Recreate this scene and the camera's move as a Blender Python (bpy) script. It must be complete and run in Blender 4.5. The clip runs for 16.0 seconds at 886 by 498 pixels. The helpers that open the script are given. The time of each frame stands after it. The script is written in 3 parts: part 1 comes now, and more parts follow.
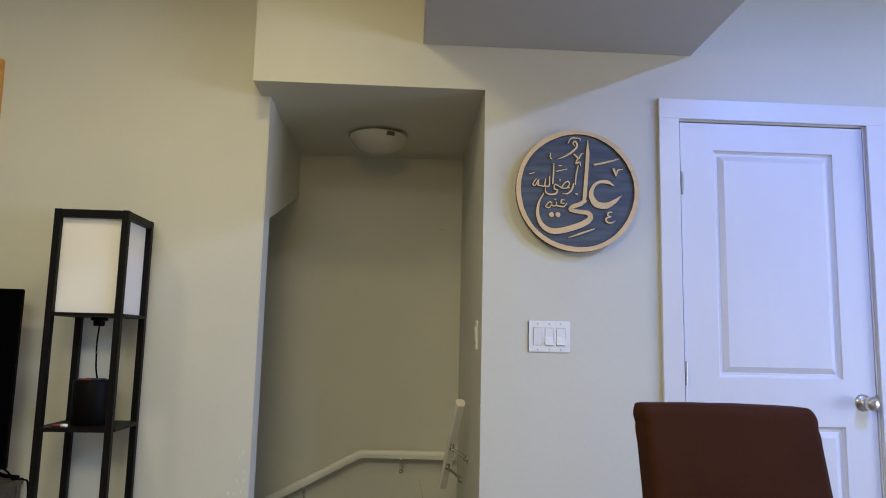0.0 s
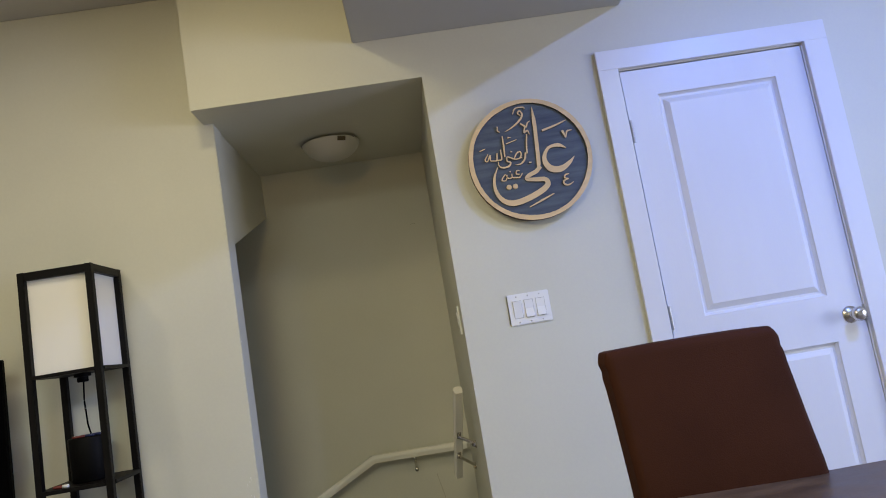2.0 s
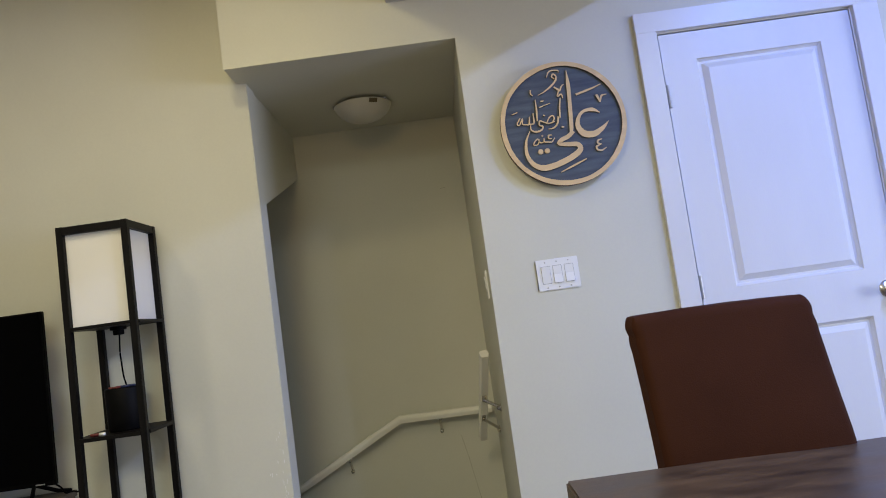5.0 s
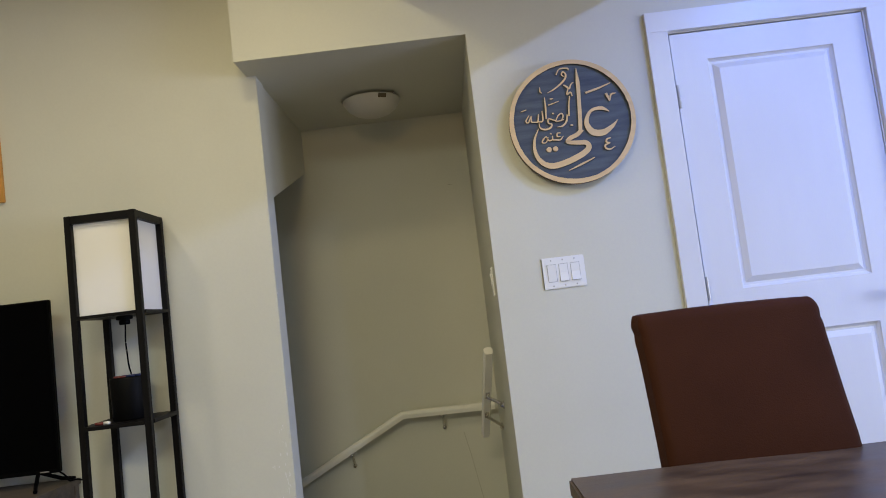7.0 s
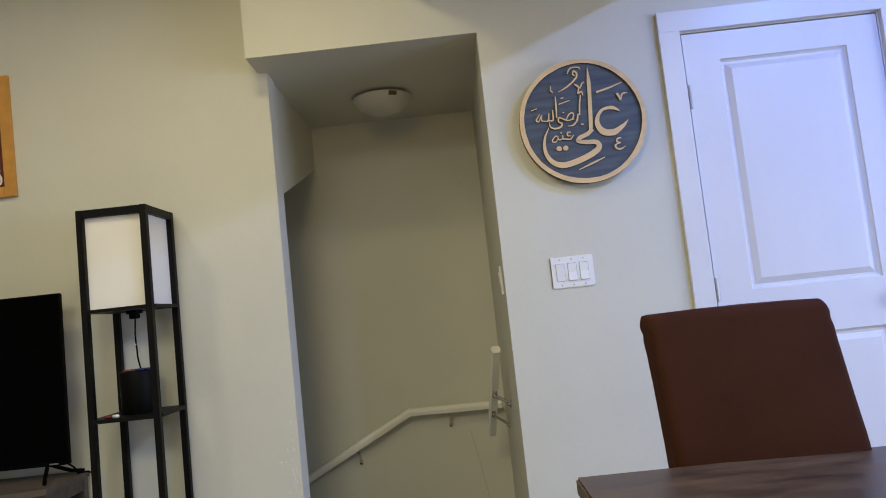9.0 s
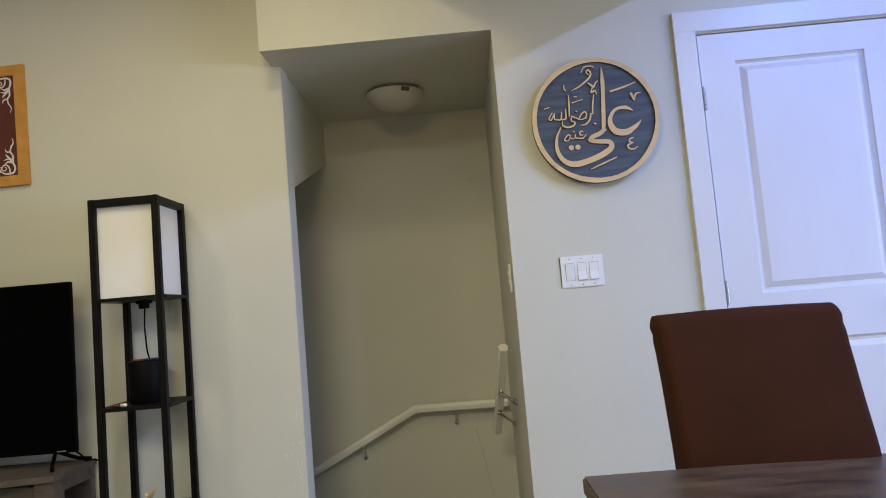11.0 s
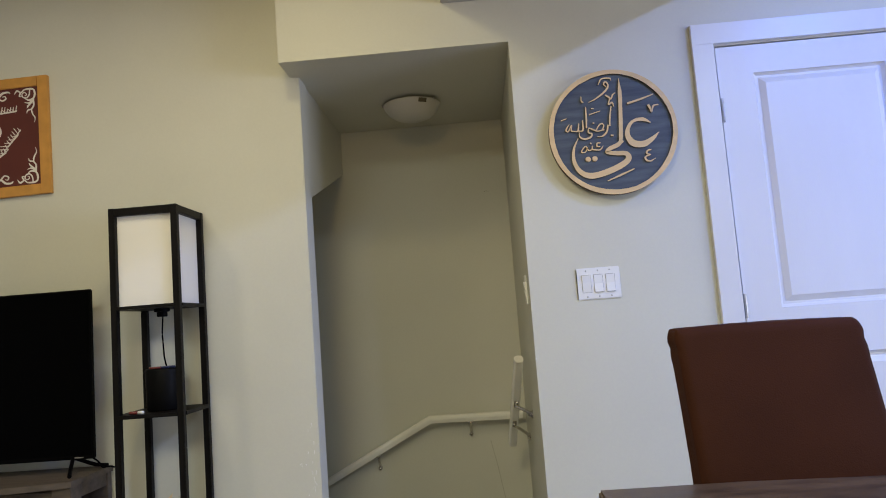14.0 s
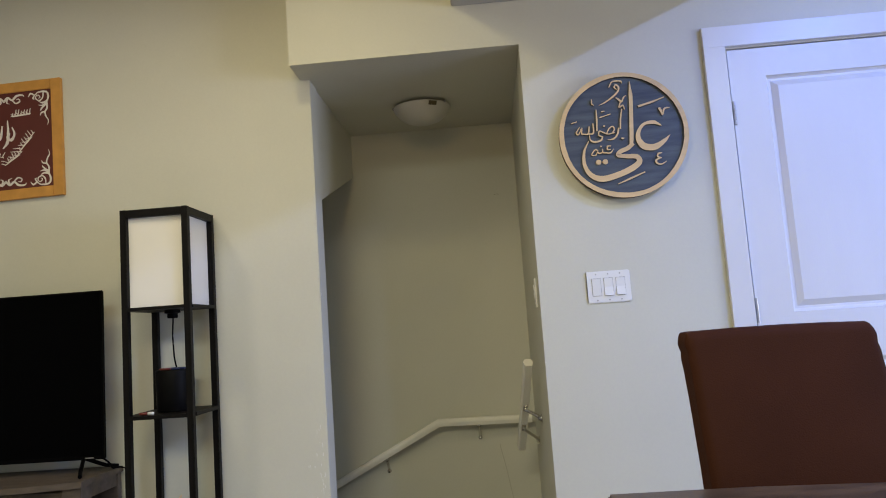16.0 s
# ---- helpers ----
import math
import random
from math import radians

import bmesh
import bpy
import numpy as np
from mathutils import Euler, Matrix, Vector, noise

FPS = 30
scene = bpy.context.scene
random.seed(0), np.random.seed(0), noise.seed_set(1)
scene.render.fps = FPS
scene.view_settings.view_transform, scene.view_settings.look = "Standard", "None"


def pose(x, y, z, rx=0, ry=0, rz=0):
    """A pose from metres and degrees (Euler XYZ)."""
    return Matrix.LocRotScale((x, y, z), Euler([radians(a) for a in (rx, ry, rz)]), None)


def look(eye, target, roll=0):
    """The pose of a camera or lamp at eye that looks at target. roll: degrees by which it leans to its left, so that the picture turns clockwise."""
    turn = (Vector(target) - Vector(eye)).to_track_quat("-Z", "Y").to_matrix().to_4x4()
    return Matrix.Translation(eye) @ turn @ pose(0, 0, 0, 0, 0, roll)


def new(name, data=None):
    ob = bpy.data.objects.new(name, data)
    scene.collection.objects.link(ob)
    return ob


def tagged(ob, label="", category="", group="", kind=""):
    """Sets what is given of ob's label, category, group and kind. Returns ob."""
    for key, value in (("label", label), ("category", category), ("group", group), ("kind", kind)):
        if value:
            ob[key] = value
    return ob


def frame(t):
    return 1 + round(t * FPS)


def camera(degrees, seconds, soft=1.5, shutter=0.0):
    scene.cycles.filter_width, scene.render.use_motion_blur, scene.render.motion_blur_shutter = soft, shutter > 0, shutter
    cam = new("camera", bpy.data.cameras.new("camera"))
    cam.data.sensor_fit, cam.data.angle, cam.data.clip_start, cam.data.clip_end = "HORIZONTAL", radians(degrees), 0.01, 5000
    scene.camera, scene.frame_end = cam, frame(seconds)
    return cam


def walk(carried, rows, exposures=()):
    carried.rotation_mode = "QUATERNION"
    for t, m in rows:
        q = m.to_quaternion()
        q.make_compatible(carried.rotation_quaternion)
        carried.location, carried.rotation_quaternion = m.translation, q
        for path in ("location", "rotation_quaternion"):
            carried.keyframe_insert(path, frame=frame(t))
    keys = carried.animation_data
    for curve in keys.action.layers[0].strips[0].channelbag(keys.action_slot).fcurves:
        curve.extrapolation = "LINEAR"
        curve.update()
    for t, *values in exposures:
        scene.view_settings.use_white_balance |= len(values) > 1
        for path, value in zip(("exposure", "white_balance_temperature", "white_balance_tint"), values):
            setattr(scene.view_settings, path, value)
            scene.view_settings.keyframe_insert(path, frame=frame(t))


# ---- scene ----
cam = camera(63.9, 16.0, soft=1.0)
PATH = [
    (0, (-0.291, -2.705, 1.126), (-0.191, -0.725, 1.392), 1.3),
    (0.5, (-0.268, -2.708, 1.124), (-0.172, -0.728, 1.389), -0.8),
    (1, (-0.22, -2.707, 1.112), (-0.127, -0.728, 1.383), -4.9),
    (1.5, (-0.183, -2.703, 1.099), (-0.083, -0.723, 1.365), -7.9),
    (2, (-0.171, -2.699, 1.09), (-0.067, -0.718, 1.347), -9.5),
    (2.5, (-0.154, -2.716, 1.092), (-0.082, -0.735, 1.359), -11.8),
    (3, (-0.154, -2.714, 1.09), (-0.146, -0.733, 1.361), -11.8),
    (3.5, (-0.16, -2.706, 1.083), (-0.174, -0.721, 1.327), -10.2),
    (4, (-0.165, -2.695, 1.077), (-0.168, -0.705, 1.279), -8.9),
    (6.5, (-0.175, -2.699, 1.075), (-0.175, -0.707, 1.248), -7.2),
    (7, (-0.175, -2.696, 1.072), (-0.183, -0.704, 1.245), -6.8),
    (7.5, (-0.173, -2.696, 1.072), (-0.189, -0.703, 1.242), -6.7),
    (8, (-0.176, -2.697, 1.07), (-0.199, -0.704, 1.243), -6.5),
    (8.5, (-0.177, -2.697, 1.072), (-0.206, -0.705, 1.243), -6.3),
    (9, (-0.178, -2.698, 1.071), (-0.209, -0.706, 1.242), -6.1),
    (11.5, (-0.183, -2.695, 1.067), (-0.245, -0.703, 1.234), -4.6),
    (12, (-0.183, -2.695, 1.067), (-0.251, -0.704, 1.239), -4.5),
    (12.5, (-0.184, -2.696, 1.067), (-0.257, -0.705, 1.246), -4.4),
    (13, (-0.183, -2.695, 1.066), (-0.261, -0.706, 1.25), -4.2),
    (13.5, (-0.184, -2.696, 1.066), (-0.27, -0.707, 1.256), -4.2),
    (14, (-0.185, -2.698, 1.068), (-0.281, -0.711, 1.268), -4.3),
    (14.5, (-0.184, -2.698, 1.068), (-0.294, -0.713, 1.283), -4.5),
    (15, (-0.184, -2.698, 1.068), (-0.307, -0.715, 1.292), -4.5),
    (15.5, (-0.184, -2.697, 1.067), (-0.31, -0.713, 1.289), -4.3),
    (16, (-0.184, -2.695, 1.065), (-0.307, -0.71, 1.277), -4.0),
]
walk(cam, [(t, look(eye, target, roll)) for t, eye, target, roll in PATH], exposures=[(0, -0.10), (3, -0.07), (4, -0.04), (9, 0.0), (16, 0.02)])


# ---- light ----
world = bpy.data.worlds.new("world")
scene.world = world
world.use_nodes = True
world.node_tree.nodes["Background"].inputs["Color"].default_value = (0.75, 0.85, 1.0, 1)
world.node_tree.nodes["Background"].inputs["Strength"].default_value = 0.1
scene.view_settings.exposure = 0.0


def area_light(name, eye, target, width, height, power, colour):
    data = bpy.data.lights.new(name, "AREA")
    data.shape, data.size, data.size_y = "RECTANGLE", width, height
    data.energy, data.color = power, colour
    ob = new(name, data)
    ob.matrix_world = look(eye, target)
    return ob


def bulb(name, at, radius, power, colour):
    data = bpy.data.lights.new(name, "POINT")
    data.shadow_soft_size, data.energy, data.color = radius, power, colour
    ob = new(name, data)
    ob.location = at
    return ob


# added unseen lamps: warm over the sitting side, cool beyond the bulkhead, one on the open side; a warm pendant
# inferred from the dome's shadow
def unseen_lamp(name, x, y, width, power, colour):
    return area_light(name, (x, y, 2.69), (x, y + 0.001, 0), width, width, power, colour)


# no fixtures here: warm and white lamps added, powers solved from wall brightness
unseen_lamp("warm_unseen_lamp", -1.9, -1.25, 0.2, 9.4, (1.0, 0.869, 0.659))
unseen_lamp("warm_unseen_lamp", -0.8, -1.0, 0.2, 7.7, (1.0, 0.852, 0.451))
unseen_lamp("white_unseen_lamp", -1.05, -3.4, 1.2, 57.0, (0.949, 1.0, 0.800))
# added cool lamps, lined up with the bulkhead's shadow edge; fixture unknown
unseen_lamp("cool_unseen_lamp", 1.77, -1.5, 0.10, 50.0, (0.105, 0.246, 1.0))
unseen_lamp("cool_unseen_lamp", 1.77, -2.6, 0.10, 41.0, (0.728, 0.848, 1.0))
bulb("warm_pendant_bulb", (-0.5, -2.3, 2.17), 0.10, 19.0, (1.0, 0.66, 0.24))
# broad cool fill added from the right; no window is known there
area_light("side_fill", (5.45, -2.6, 1.1), (-0.2, -0.6, 1.0), 2.2, 1.4, 145.5, (0.649, 0.729, 1.0))


# ---- materials ----
def material(name, base, rough=0.6, metal=0.0, var=0.06, scale=4.0, fine=0.0, fine_scale=180.0, bump=0.0, bump_scale=250.0, stretch=(1, 1, 1),
             spec=0.5, coat=0.0, sheen=0.0, second=None, rough_var=0.0):
    """A principled surface: two scales of noise in the colour, a fine bump."""
    m = bpy.data.materials.new(name)
    m.use_nodes = True
    nt = m.node_tree
    n, l = nt.nodes, nt.links
    b = n["Principled BSDF"]
    b.inputs["Roughness"].default_value = rough
    b.inputs["Metallic"].default_value = metal
    b.inputs["Specular IOR Level"].default_value = spec
    b.inputs["Coat Weight"].default_value = coat
    b.inputs["Sheen Weight"].default_value = sheen
    co = n.new("ShaderNodeTexCoord")
    mp = n.new("ShaderNodeMapping")
    mp.inputs["Scale"].default_value = stretch
    l.new(co.outputs["Object"], mp.inputs["Vector"])
    big = n.new("ShaderNodeTexNoise")
    big.inputs["Scale"].default_value, big.inputs["Detail"].default_value = scale, 6.0
    l.new(mp.outputs["Vector"], big.inputs["Vector"])
    ramp = n.new("ShaderNodeMapRange")
    ramp.inputs["From Min"].default_value, ramp.inputs["From Max"].default_value = 0.3, 0.7
    l.new(big.outputs["Fac"], ramp.inputs["Value"])
    mix = n.new("ShaderNodeMix")
    mix.data_type = "RGBA"
    dark = second or [c * (1 - var) for c in base]
    mix.inputs["A"].default_value = (*dark, 1)
    mix.inputs["B"].default_value = (*[min(1, c * (1 + (0 if second else var))) for c in base], 1)
    l.new(ramp.outputs["Result"], mix.inputs["Factor"])
    out = mix.outputs["Result"]
    if fine:
        f = n.new("ShaderNodeTexNoise")
        f.inputs["Scale"].default_value, f.inputs["Detail"].default_value = fine_scale, 3.0
        l.new(mp.outputs["Vector"], f.inputs["Vector"])
        r2 = n.new("ShaderNodeMapRange")
        r2.inputs["To Min"].default_value, r2.inputs["To Max"].default_value = 1 - fine, 1 + fine
        l.new(f.outputs["Fac"], r2.inputs["Value"])
        mul = n.new("ShaderNodeMix")
        mul.data_type, mul.blend_type = "RGBA", "MULTIPLY"
        mul.inputs["Factor"].default_value = 1
        l.new(out, mul.inputs["A"])
        l.new(r2.outputs["Result"], mul.inputs["B"])
        out = mul.outputs["Result"]
    l.new(out, b.inputs["Base Color"])
    if rough_var:
        r3 = n.new("ShaderNodeMapRange")
        r3.inputs["To Min"].default_value, r3.inputs["To Max"].default_value = rough - rough_var, rough + rough_var
        l.new(big.outputs["Fac"], r3.inputs["Value"])
        l.new(r3.outputs["Result"], b.inputs["Roughness"])
    if bump:
        bn = n.new("ShaderNodeTexNoise")
        bn.inputs["Scale"].default_value, bn.inputs["Detail"].default_value = bump_scale, 4.0
        l.new(mp.outputs["Vector"], bn.inputs["Vector"])
        bp = n.new("ShaderNodeBump")
        bp.inputs["Strength"].default_value, bp.inputs["Distance"].default_value = bump, 0.002
        l.new(bn.outputs["Fac"], bp.inputs["Height"])
        l.new(bp.outputs["Normal"], b.inputs["Normal"])
    return m


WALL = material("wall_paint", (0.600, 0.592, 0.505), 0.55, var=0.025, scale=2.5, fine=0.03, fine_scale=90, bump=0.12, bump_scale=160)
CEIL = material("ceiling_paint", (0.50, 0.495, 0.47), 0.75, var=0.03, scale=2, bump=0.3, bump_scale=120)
TRIM = material("trim_paint", (0.70, 0.70, 0.71), 0.35, var=0.015, scale=5, bump=0.05, bump_scale=60, rough_var=0.06)
DOOR = material("door_paint", (0.69, 0.69, 0.71), 0.38, var=0.015, scale=4, bump=0.10, bump_scale=70, stretch=(3, 3, 0.5), rough_var=0.05)
GAP = material("shadow_gap", (0.04, 0.035, 0.03), 0.9)
# floor and steps lie out of view; their tones set the bounced light
FLOOR = material("unseen_floor", (0.20, 0.155, 0.115), 0.45, var=0.25, scale=3, stretch=(1, 8, 1), bump=0.1)
CARPET = material("unseen_stairs", (0.24, 0.22, 0.18), 0.95, var=0.12, scale=30, fine=0.15, fine_scale=500, bump=0.6, bump_scale=400)
BLACK_WOOD = material("black_stained_wood", (0.0040, 0.0033, 0.0033), 0.5, spec=0.16, var=0.3, scale=12, stretch=(6, 6, 0.6), bump=0.08, bump_scale=90, rough_var=0.06)
SHADE = material("white_fabric_shade", (0.78, 0.76, 0.72), 0.85, var=0.03, scale=3, fine=0.05, fine_scale=420, bump=0.2, bump_scale=500, sheen=0.2)
BLACK_PLASTIC = material("black_plastic", (0.002, 0.002, 0.0024), 0.4, spec=0.04, var=0.15, scale=20)
BLACK_CLOTH = material("black_container", (0.0025, 0.0025, 0.003), 0.5, spec=0.10, var=0.2, scale=14, bump=0.15, bump_scale=300)
SCREEN = material("dark_screen", (0.0012, 0.0012, 0.0015), 0.22, var=0.1, scale=2, spec=0.02)
STAND = material("greyed_oak_laminate", (0.112, 0.086, 0.064), 0.55, scale=3.0, second=(0.062, 0.047, 0.035), stretch=(2, 14, 14), fine=0.14, fine_scale=60, bump=0.15, bump_scale=80)
TABLE = material("dark_walnut_table", (0.094, 0.059, 0.036), 0.42, scale=3.4, second=(0.034, 0.022, 0.016), stretch=(2.0, 7, 7), fine=0.5, fine_scale=22, bump=0.10, bump_scale=70, rough_var=0.14)
LEATHER = material("brown_faux_suede", (0.038, 0.0124, 0.0064), 0.75, spec=0.08, var=0.14, scale=6, fine=0.10, fine_scale=320, bump=0.25, bump_scale=380)
CHROME = material("brushed_nickel", (0.66, 0.63, 0.58), 0.22, 1.0, var=0.05, scale=30, bump=0.03)
STEEL = material("steel_hinge", (0.50, 0.49, 0.48), 0.38, 1.0, var=0.1, scale=60)
# grey for the painted-in switch gaps, also the dome's metal clips
SWITCH_GAP = material("gap_shade_clip_grey", (0.34, 0.34, 0.34), 0.5, var=0.02)
PLASTIC = material("white_plastic", (0.80, 0.80, 0.79), 0.3, var=0.01, scale=8)
GLASS = material("frosted_glass", (0.58, 0.57, 0.52), 0.30, var=0.02, scale=6)
LABEL = material("brown_label", (0.10, 0.08, 0.045), 0.6)
BLUE = material("blue_painted_wood", (0.076, 0.097, 0.118), 0.55, scale=5, second=(0.038, 0.048, 0.074), stretch=(1.2, 1, 11), fine=0.18, fine_scale=60, bump=0.25, bump_scale=120)
MAPLE = material("pale_plywood", (0.66, 0.475, 0.245), 0.5, var=0.10, scale=7, fine=0.06, fine_scale=120, stretch=(1, 1, 5), bump=0.08)
PLY_EDGE = material("dark_burnt_edge", (0.09, 0.05, 0.03), 0.7, var=0.3, scale=40)
PINE = material("honey_pine_frame", (0.55, 0.27, 0.055), 0.45, var=0.12, scale=6, fine=0.06, fine_scale=90, stretch=(3, 3, 3), bump=0.06)
MAROON = material("maroon_panel", (0.092, 0.014, 0.009), 0.6, var=0.08, scale=6, bump=0.1)
IVORY = material("ivory_inlay", (0.72, 0.69, 0.62), 0.6, var=0.04, scale=20)
RAIL = material("rail_paint", (0.84, 0.82, 0.74), 0.26, var=0.03, scale=6, bump=0.05)
RED = material("red_plastic", (0.13, 0.02, 0.014), 0.4)
NAVY = material("blue_plastic", (0.015, 0.025, 0.09), 0.4)
GOLD = material("gold_foil", (0.80, 0.64, 0.36), 0.4, 0.35, var=0.1, scale=40)
SCUFF = material("scuffed_paint", (0.36, 0.34, 0.26), 0.8)
CHIP = material("bare_plaster", (0.72, 0.71, 0.67), 0.8, var=0.06, scale=40, bump=0.3)


# ---- building blocks ----
def link_mesh(name, bm, mat, parent=None, label="", smooth=False, bevel=0.0, segments=2, edge=None):
    if bevel:
        bmesh.ops.bevel(bm, geom=[e for e in bm.edges if e.calc_face_angle(0) > 0.5], offset=bevel, segments=segments, affect="EDGES", clamp_overlap=True)
    bmesh.ops.recalc_face_normals(bm, faces=bm.faces)
    me = bpy.data.meshes.new(name)
    bm.to_mesh(me)
    bm.free()
    for p in me.polygons:
        p.use_smooth = smooth
    me.materials.append(mat)
    if edge:
        # sawn sides of a flat piece that faces the room
        me.materials.append(edge)
        for p in me.polygons:
            p.material_index = 0 if abs(p.normal.y) > 0.7 else 1
    ob = new(name, me)
    if parent is not None:
        ob.parent = parent
        ob.matrix_parent_inverse = parent.matrix_world.inverted()
    if label:
        ob["label"] = label
    return ob


part = link_mesh


def add_box(bm, lo, hi):
    c = [(a + b) / 2 for a, b in zip(lo, hi)]
    s = [b - a for a, b in zip(lo, hi)]
    return bmesh.ops.create_cube(bm, size=1, matrix=Matrix.Translation(c) @ Matrix.Diagonal((*s, 1)))["verts"]


def box(lo, hi):
    bm = bmesh.new()
    add_box(bm, lo, hi)
    return bm


def prism(points, axis, lo, hi):
    """A polygon in the plane across axis, drawn out from lo to hi."""
    bm = bmesh.new()

    def at(p, d):
        return (d, *p) if axis == "x" else (p[0], d, p[1]) if axis == "y" else (*p, d)
    a = [bm.verts.new(at(p, lo)) for p in points]
    b = [bm.verts.new(at(p, hi)) for p in points]
    bm.faces.new(a)
    bm.faces.new(b[::-1])
    for i in range(len(a)):
        j = (i + 1) % len(a)
        bm.faces.new((a[i], a[j], b[j], b[i]))
    return bm


def lathe(profile, centre, axis="z", steps=40):
    """A profile of (radius, height) pairs turned round an axis through centre."""
    bm = bmesh.new()
    rings = []
    for r, h in profile:
        ring = []
        for k in range(steps):
            a = math.tau * k / steps
            u, v = r * math.cos(a), r * math.sin(a)
            p = (u, v, h) if axis == "z" else (u, h, v) if axis == "y" else (h, u, v)
            ring.append(bm.verts.new(Vector(centre) + Vector(p)))
        rings.append(ring)
    for a, b in zip(rings, rings[1:]):
        for k in range(steps):
            j = (k + 1) % steps
            bm.faces.new((a[k], a[j], b[j], b[k]))
    bm.faces.new(rings[0])
    bm.faces.new(rings[-1][::-1])
    bmesh.ops.remove_doubles(bm, verts=bm.verts, dist=1e-6)
    return bm


def tube(points, radius, sides=10, flat=1.0):
    """A round bar along points."""
    bm = bmesh.new()
    pts = [Vector(p) for p in points]
    rings = []
    for i, p in enumerate(pts):
        d = (pts[min(i + 1, len(pts) - 1)] - pts[max(i - 1, 0)]).normalized()
        u = d.cross(Vector((0, 0, 1)))
        u = u.normalized() if u.length > 1e-4 else Vector((1, 0, 0))
        v = d.cross(u).normalized()
        rings.append([bm.verts.new(p + radius * (math.cos(math.tau * k / sides) * u + flat * math.sin(math.tau * k / sides) * v)) for k in range(sides)])
    for a, b in zip(rings, rings[1:]):
        for k in range(sides):
            j = (k + 1) % sides
            bm.faces.new((a[k], a[j], b[j], b[k]))
    bm.faces.new(rings[0])
    bm.faces.new(rings[-1][::-1])
    return bm


def spline(points, per=8):
    """A smooth line through points (Catmull-Rom)."""
    p = [Vector(q) for q in points]
    p = [2 * p[0] - p[1]] + p + [2 * p[-1] - p[-2]]
    out = []
    for i in range(1, len(p) - 2):
        for k in range(per):
            t = k / per
            a, b, c, d = p[i - 1:i + 3]
            out.append(0.5 * (2 * b + (c - a) * t + (2 * a - 5 * b + 4 * c - d) * t * t + (3 * b - a - 3 * c + d) * t ** 3))
    out.append(p[-2])
    return out


def thing(name, at=(0, 0, 0), label="", category="", group="", kind=""):
    ob = new(name)
    ob.location = at
    ob.matrix_world = Matrix.Translation(at)
    return tagged(ob, label, category, group, kind)


# ---- setting: walls, floor, ceiling ----
LX, LY = -0.878, 0.18          # corner of the wall that carries the television
HX, HZ = -0.914, 2.133          # end and underside of the header over the stairs
TOP = 2.71
BACK = 1.10                    # far wall of the stairwell
X0, X1, Y0 = -4.0, 5.5, -5.5


def structure(name, bm, mat, label, category="wall", **k):
    return tagged(link_mesh(name, bm, mat, **k), label, category, kind="structure")


structure("wall_left", box((X0, LY, -0.05), (LX, 0.30, TOP)), WALL, "beige painted wall behind the television and lamp", bevel=0.004)
structure("wall_header", box((HX, 0.0, HZ), (0.0, 0.176, TOP)), WALL, "beige painted header wall over the stair opening")
bm = bmesh.new()
DX0, DX1, DZ = 0.772, 1.550, 2.046
add_box(bm, (0.0, 0.0, -0.05), (DX0, 0.12, TOP))
add_box(bm, (DX1, 0.0, -0.05), (X1, 0.12, TOP))
add_box(bm, (DX0, 0.0, DZ), (DX1, 0.12, TOP))
structure("wall_north", bm, WALL, "pale painted wall round the white door")
structure("wall_stair_side", box((0.0, 0.12, -2.6), (0.12, BACK, TOP)), WALL, "side wall of the stairwell")
structure("wall_stair_back", box((-3.0, BACK, -2.6), (0.12, BACK + 0.12, TOP)), WALL, "beige far wall of the stairwell")
structure("wall_stair_end", box((-3.1, 0.30, -2.6), (-3.0, BACK + 0.12, TOP)), WALL, "end wall of the lower stairs")
structure("wall_stair_front", box((-3.0, 0.30, -2.6), (LX - 0.10, 0.31, TOP)), WALL, "inner face of the wall beside the stairs")
structure("ceiling_stair", box((LX - 0.02, 0.176, HZ), (0.0, BACK, HZ + 0.1)), WALL, "flat ceiling of the stairwell", "ceiling")
structure("wall_stair_soffit", prism([(0.30, HZ + 0.1), (0.30, 1.635), (BACK, 1.90), (BACK, HZ + 0.1)], "x", -3.0, LX - 0.007), WALL, "sloping soffit over the lower stairs")
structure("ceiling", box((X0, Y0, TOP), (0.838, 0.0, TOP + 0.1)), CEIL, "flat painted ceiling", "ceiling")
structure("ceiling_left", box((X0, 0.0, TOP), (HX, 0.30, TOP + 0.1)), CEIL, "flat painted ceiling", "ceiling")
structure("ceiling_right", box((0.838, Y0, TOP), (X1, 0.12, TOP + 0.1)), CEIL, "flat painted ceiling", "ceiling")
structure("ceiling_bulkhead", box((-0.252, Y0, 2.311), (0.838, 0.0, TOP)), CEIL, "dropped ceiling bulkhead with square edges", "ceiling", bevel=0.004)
structure("floor", box((X0, Y0, -0.05), (X1, 0.22, 0.0)), FLOOR, "floor out of view, toned for bounced light", "floor")
# west and south walls are added out of view to keep the light enclosed
structure("wall_west", box((X0 - 0.1, Y0, -0.05), (X0, 0.30, TOP)), WALL, "unseen wall added to close the room")
# east wall and its opening are invented, out of view, to suit the side fill
bm = bmesh.new()
for lo, hi in (((X1, Y0, -0.05), (X1 + 0.1, 0.12, 0.35)), ((X1, Y0, 1.85), (X1 + 0.1, 0.12, TOP)), ((X1, Y0, 0.35), (X1 + 0.1, -3.75, 1.85)), ((X1, -1.45, 0.35), (X1 + 0.1, 0.12, 1.85))):
    add_box(bm, lo, hi)
structure("wall_east", bm, WALL, "unseen closing wall with an opening added behind the fill lamp")
structure("wall_south", box((X0, Y0 - 0.1, -0.05), (X1, Y0, TOP)), WALL, "unseen wall added to close the room")

